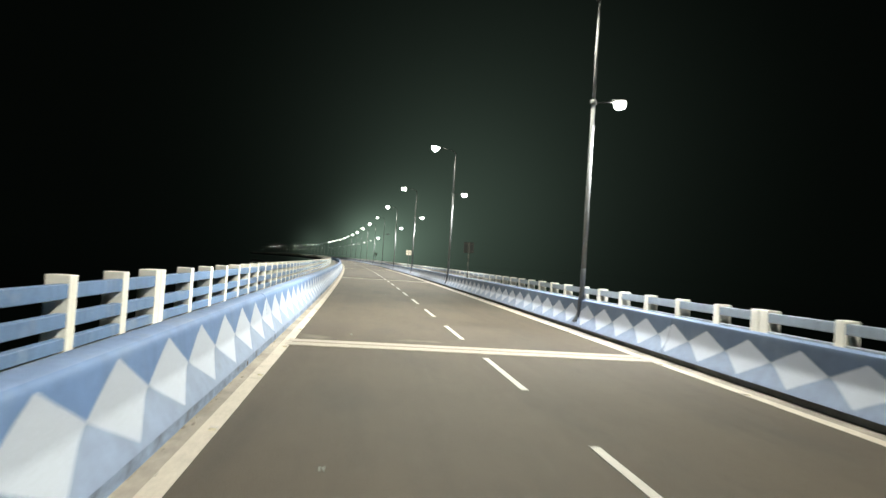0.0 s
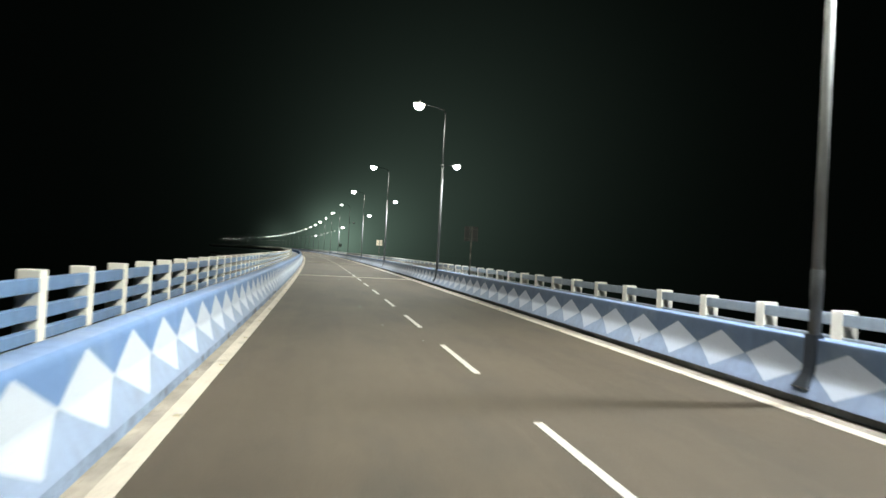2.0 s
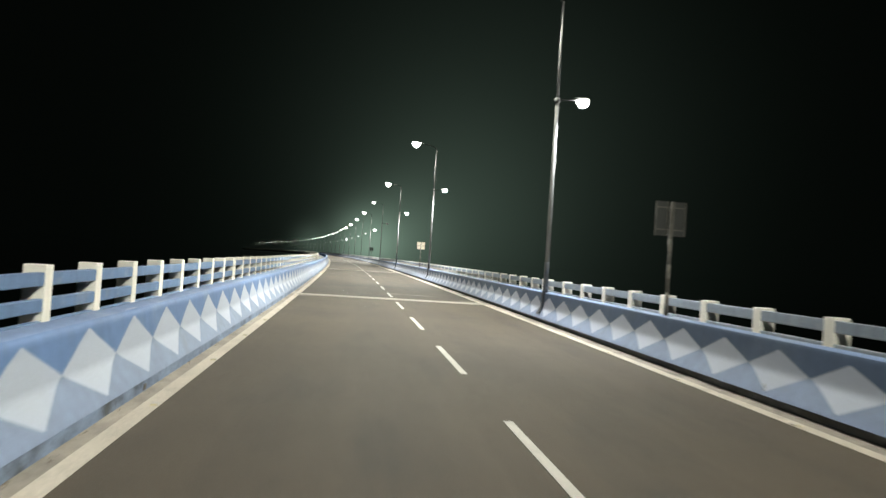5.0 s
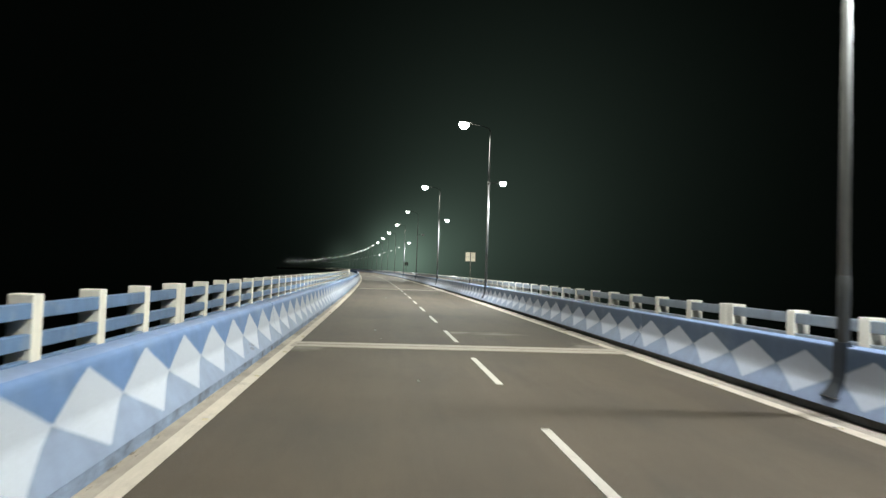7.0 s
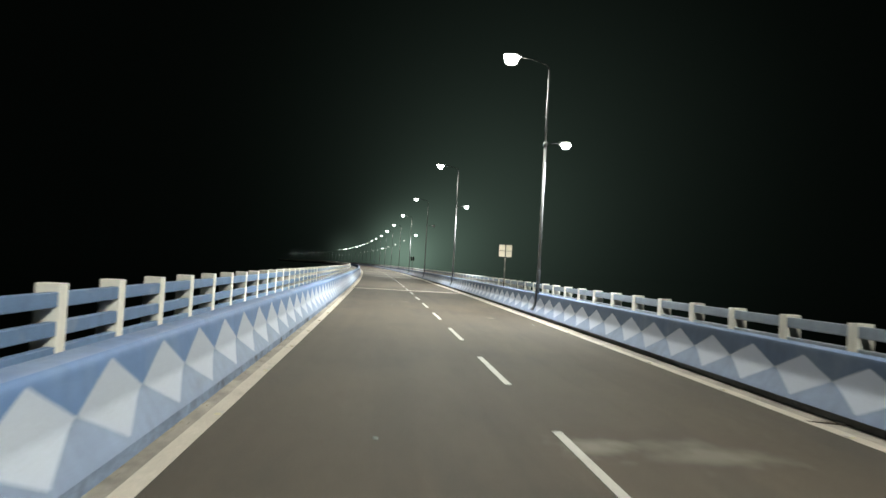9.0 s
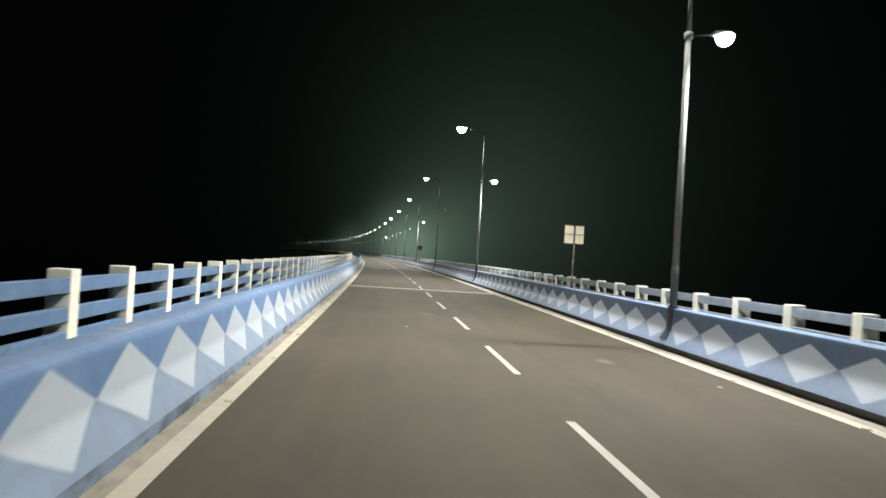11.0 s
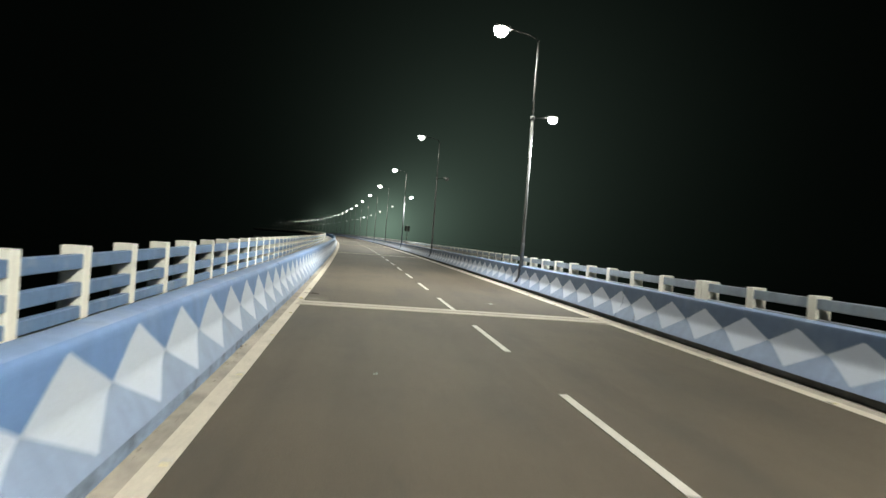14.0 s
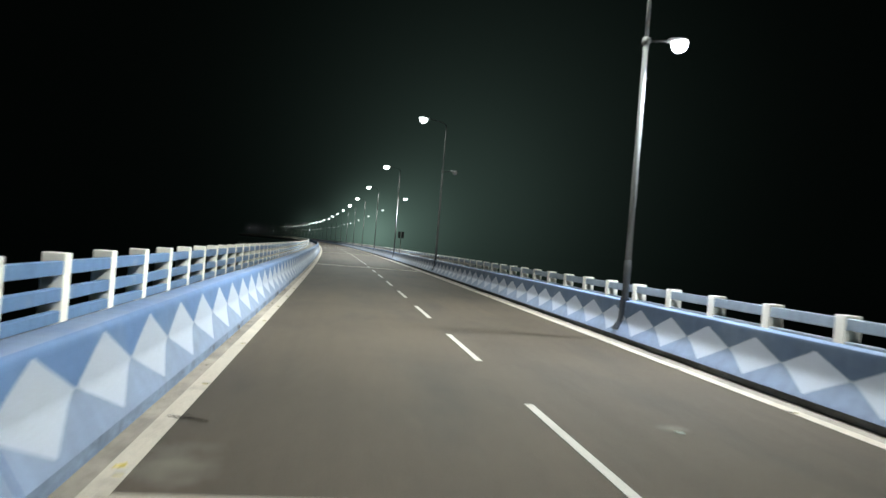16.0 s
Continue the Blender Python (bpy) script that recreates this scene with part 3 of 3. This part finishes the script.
LAMPS = [(i, LAMP0 + LAMP_STEP * i) for i in range(-1, 37)]
LABEL = "tall lit steel street lamp with a lower side lamp"
made = {}
for i, s in LAMPS:
    if i == 4:
        street_lamp(s, LENS_DIM, LENS_OFF, "tall steel street lamp with a weak upper lamp, side lamp dark")
    else:
        # far lamps get weaker, smaller bowls, sized to suit their dots in the view
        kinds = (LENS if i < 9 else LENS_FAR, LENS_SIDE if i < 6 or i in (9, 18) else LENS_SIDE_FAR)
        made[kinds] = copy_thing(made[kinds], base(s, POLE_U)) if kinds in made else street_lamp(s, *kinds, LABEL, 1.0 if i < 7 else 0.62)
    if i in LIT_LAMPS:
        # the lamp's optics throw its light both ways along the road and across it, and less straight down at its own foot
        throws = [(-1.5, 1.75, 152, 1.0, 1.0), (-1.5, -1.75, 152, 1.0, 1.0), (0.5, 0.0, 120, 1.0, 0.24)] if i < 10 else [(-1.5, 0.0, 160, 0.85, 0.6)]
        for across, along, wide, blend, share in throws:
            d = bpy.data.lights.new("street_light", "SPOT")
            d.energy = LAMP_WATTS * share * {1: 0.6, 4: 0.15}.get(i, 1.0)
            d.color, d.spot_size, d.spot_blend, d.shadow_soft_size = LAMP_COLOUR, radians(wide), blend, 0.13
            aim = Vector((across, along, -1.0)).to_track_quat("-Z", "Y").to_matrix().to_4x4()
            placed(new("street_light", d), base(s, POLE_U - 1.72, 10.76) @ aim)
        if i != 4 and i < 6:
            d = bpy.data.lights.new("side_light", "SPOT")
            d.energy = SIDE_WATTS * (0.6 if i == 1 else 1.0)
            d.color, d.spot_size, d.spot_blend, d.shadow_soft_size = (0.95, 1.0, 1.0), radians(134), 0.6, 0.10
            placed(new("side_light", d), base(s, POLE_U + 0.92, 7.30) @ Matrix.Rotation(radians(-6), 4, "Y"))


# ---- road signs, seen from behind ----
def sign_post(s, u, top, panels, label):
    sign = thing("road_sign", base(s, u), label, "road sign", "road signs")
    part("post", tube("post", [(0, 0, 0.99 if u < 4.9 else 0.23), (0, 0, top)], [0.038, 0.038], 10), RUSTY, sign, "thin banded steel post")
    for z in (1.2, 1.8, 2.35):
        part("band", tube("band", [(0, 0, z), (0, 0, z + 0.3)], [0.0395, 0.0395], 10), BAND, sign, "pale painted band")
    for x0, x1, z0, z1, mat in panels:
        part("panel", box("panel", x0, x1, 0.045, 0.052, z0, z1), mat, sign, "plain back of a sign sheet")
    x0, x1 = min(p[0] for p in panels), max(p[1] for p in panels)
    z0, z1 = min(p[2] for p in panels), max(p[3] for p in panels)
    for z in ((z0 + 0.12, z1 - 0.14) if len(panels) > 1 else (z0, (z0 + z1) / 2 - 0.012, z1 - 0.025)):
        part("stiffener", box("stiffener", x0, x1, 0.018, 0.043, z, z + 0.025), RUSTY, sign)
    for x in sorted({p[0] for p in panels} | {p[1] - 0.022 for p in panels}):
        part("edge_angle", box("edge_angle", x, x + 0.022, 0.02, 0.044, z0, z1), RUSTY, sign)
    return sign


quad = [(-0.40, 0.40, 2.70, 3.44, SIGNBACK)]
pair = [(-0.36, -0.07, 2.72, 3.46, SIGNDARK), (0.05, 0.34, 2.72, 3.46, SIGNDARK)]
sign_post(40.43, 4.76, 3.46, pair, "road sign with two narrow dark panels seen from behind")
sign_post(87.23, 4.97, 3.44, quad, "square road sign with cream back and steel frame")
sign_post(164.0, 4.82, 3.46, pair, "road sign with two narrow dark panels seen from behind")

# ---- road studs and litter ----
stud = thing("road_stud", base(2.48, -4.1), "small raised reflective stud on the white edge line", "road stud", "road studs")
bm = bmesh.new()
box_bm(bm, -0.05, 0.05, -0.05, 0.05, 0.004, 0.026, 0.012)
part("casing", from_bm("casing", bm), ROADPAINT, stud)
part("reflector", box("reflector", -0.035, 0.035, -0.054, -0.047, 0.009, 0.022), REFLECT, stud, "yellowish reflector face")
for sign in (-1, 1):
    for i in range(58):
        if sign < 0 and i == 0:
            continue
        copy_thing(stud, base(2.48 + 3.0 * i, 3.98 if sign > 0 else -4.1))

# thin white scrapes along the barrier's top edge
for s, u, length in SCRAPES:
    n = max(k for k, (s0, s1) in enumerate(spans) if s0 < s)
    wall = walls[(-1 if u < 0 else 1, n)]
    part("scrape", box("scrape", -0.006, 0.006, -length / 2, length / 2, -0.002, 0.0025, 0.001), PALE, wall, "white scrape", at=wall.matrix_basis.inverted() @ base(s, u, 1.004))

twig = thing("twig", base(99.91, -3.95) @ Matrix.Rotation(radians(70), 4, "Z"), "dark dry twig lying on the white edge line", "twig")
part("stem", tube("stem", [(0, -0.22, 0.025), (0.02, -0.05, 0.03), (-0.01, 0.1, 0.028), (0.015, 0.24, 0.022)], [0.006, 0.011, 0.009, 0.004], 6), TWIG, twig)
part("side_shoot", tube("side_shoot", [(0.015, -0.04, 0.03), (0.06, 0.02, 0.045), (0.08, 0.1, 0.03)], [0.006, 0.005, 0.003], 6), TWIG, twig)

LITTER = [(104.4, 3.9, 0.14), (4.29, -2.9, 0.12), (26.27, -0.99, 0.12), (56.37, -2.02, 0.1), (50.23, -1.38, 0.08), (58.63, -2.2, 0.12), (89.83, -2.4, 0.12),
          (82.46, -3.19, 0.1), (73.77, 3.32, 0.2), (79.93, -1.64, 0.12), (23.67, -0.33, 0.1), (100.2, 1.5, 0.2), (13.92, -2.81, 0.12)]


def scrap(s, u, size, paint, label):
    bm = bmesh.new()
    bmesh.ops.create_grid(bm, x_segments=4, y_segments=4, size=size / 4.2)
    for v in bm.verts:
        v.co.y *= 0.6
        v.co.z = 0.008 + random.uniform(0, 0.02)
    me = from_bm("litter", bm)
    me.materials.append(paint)
    ob = placed(new("litter", me), base(s, u) @ Matrix.Rotation(random.uniform(-0.8, 0.8), 4, "Z"))
    tagged(ob, label, "litter", "scraps on the road")


for s, u, size in LITTER:
    scrap(s, u, size, PAPER, "small crumpled scrap of pale paper on asphalt")
scrap(31.43, -1.25, 0.15, GREENPAPER, "small mint-green scrap of paper lying on asphalt")
scrap(98.61, -4.15, 0.2, YELLOWPAPER, "bright yellow wrapper lying on the edge line")

stick = thing("stick", base(60.05, 4.22) @ Matrix.Rotation(radians(62), 4, "Z"), "dark dry stick lying in the dusty gutter", "stick")
part("stem", tube("stem", [(0, -0.32, 0.03), (0.03, -0.1, 0.045), (-0.02, 0.12, 0.04), (0.02, 0.34, 0.028)], [0.008, 0.014, 0.012, 0.005], 6), TWIG, stick)
part("side_shoot", tube("side_shoot", [(0.02, -0.08, 0.045), (0.09, 0.02, 0.06), (0.13, 0.12, 0.035)], [0.008, 0.006, 0.003], 6), TWIG, stick)

# loose dirt and small stones swept against the barriers' feet
for sign in (-1, 1):
    rng = random.Random(40 + sign)
    verts, faces = [], []
    edge = 4.425 if sign < 0 else 4.40
    s = -6.0
    while s < 130.0:
        s += rng.expovariate(5.0) + (rng.uniform(0.5, 2.5) if rng.random() < 0.06 else 0.0)
        r = rng.uniform(0.006, 0.014) if rng.random() < 0.9 else rng.uniform(0.014, 0.032)
        m = base(s, sign * (edge - r * 0.5 - min(rng.expovariate(30.0), 0.2)), 0.012)
        k0, turn = len(verts), rng.uniform(0, 6.28)
        ring = [(r * rng.uniform(0.6, 1.3) * math.cos(turn + k * 1.257), 1.5 * r * rng.uniform(0.6, 1.3) * math.sin(turn + k * 1.257), 0.0) for k in range(5)]
        verts += [m @ Vector(v) for v in ring + [(0.0, 0.0, r * rng.uniform(0.4, 0.9))]]
        faces += [(k0 + k, k0 + (k + 1) % 5, k0 + 5) for k in range(5)]
    tagged(part("gutter_dirt", mesh_of("gutter_dirt", verts, faces), GRIT), "loose brown dirt and small stones along the gutter", "dirt", kind="stuff")

# a scuffed place on the lower slope, in two patches: side, s, z, length, height
for sign, s, z, length, high in [(-1, 51.85, 0.29, 0.42, 0.13), (-1, 51.35, 0.25, 0.25, 0.06)]:
    n = max(k for k, (s0, s1) in enumerate(spans) if s0 < s)
    wall, rng = walls[(sign, n)], random.Random(int(10 * s))
    out = 4.5 + (WIDER if sign < 0 else 0.0)
    verts, faces = [], []
    for strip in range(9):
        y0, z0 = rng.uniform(-0.5, 0.3) * length, z + rng.uniform(-0.5, 0.5) * high
        run, thick, rise = rng.uniform(0.15, 0.5) * length, rng.uniform(0.006, 0.022), rng.uniform(-0.05, 0.05)
        k0 = len(verts)
        for f, w in ((0.0, 0.15), (0.25, 0.8), (0.5, 1.0), (0.8, 0.6), (1.0, 0.1)):
            for e in (-w, w):
                h = max(0.256, min(0.44, z0 + rise * f + e * thick * rng.uniform(0.6, 1.3)))
                verts.append((face_u(h, sign) - 4.5 - 0.0062, y0 + run * f, h))
        faces += [(k0 + 2 * k, k0 + 2 * k + 1, k0 + 2 * k + 3, k0 + 2 * k + 2) for k in range(4)]
    part("scuff", mesh_of("scuff", verts, faces), SCUFF, wall, "dark grey-brown scuff mark", at=wall.matrix_basis.inverted() @ base(s, sign * out) @ Matrix.Diagonal((sign, 1, 1, 1)))

# short jagged cracks in the right barrier's lower slope: s, z, length
for s, z, length in [(22.8, 0.22, 0.20), (96.4, 0.2, 0.16), (36.6, 0.2, 0.12)]:
    n = max(k for k, (s0, s1) in enumerate(spans) if s0 < s)
    wall = walls[(1, n)]
    points = [(face_u(z + length * f) - 0.003, 0.6 * length * f + 0.02 * math.sin(9 * f + s), z + length * f) for f in (0.0, 0.2, 0.4, 0.6, 0.8, 1.0)]
    part("crack", tube("crack", points, [0.004, 0.011, 0.007, 0.012, 0.008, 0.003], 5), RUBBER, wall, "dark jagged crack", at=wall.matrix_basis.inverted() @ base(s))
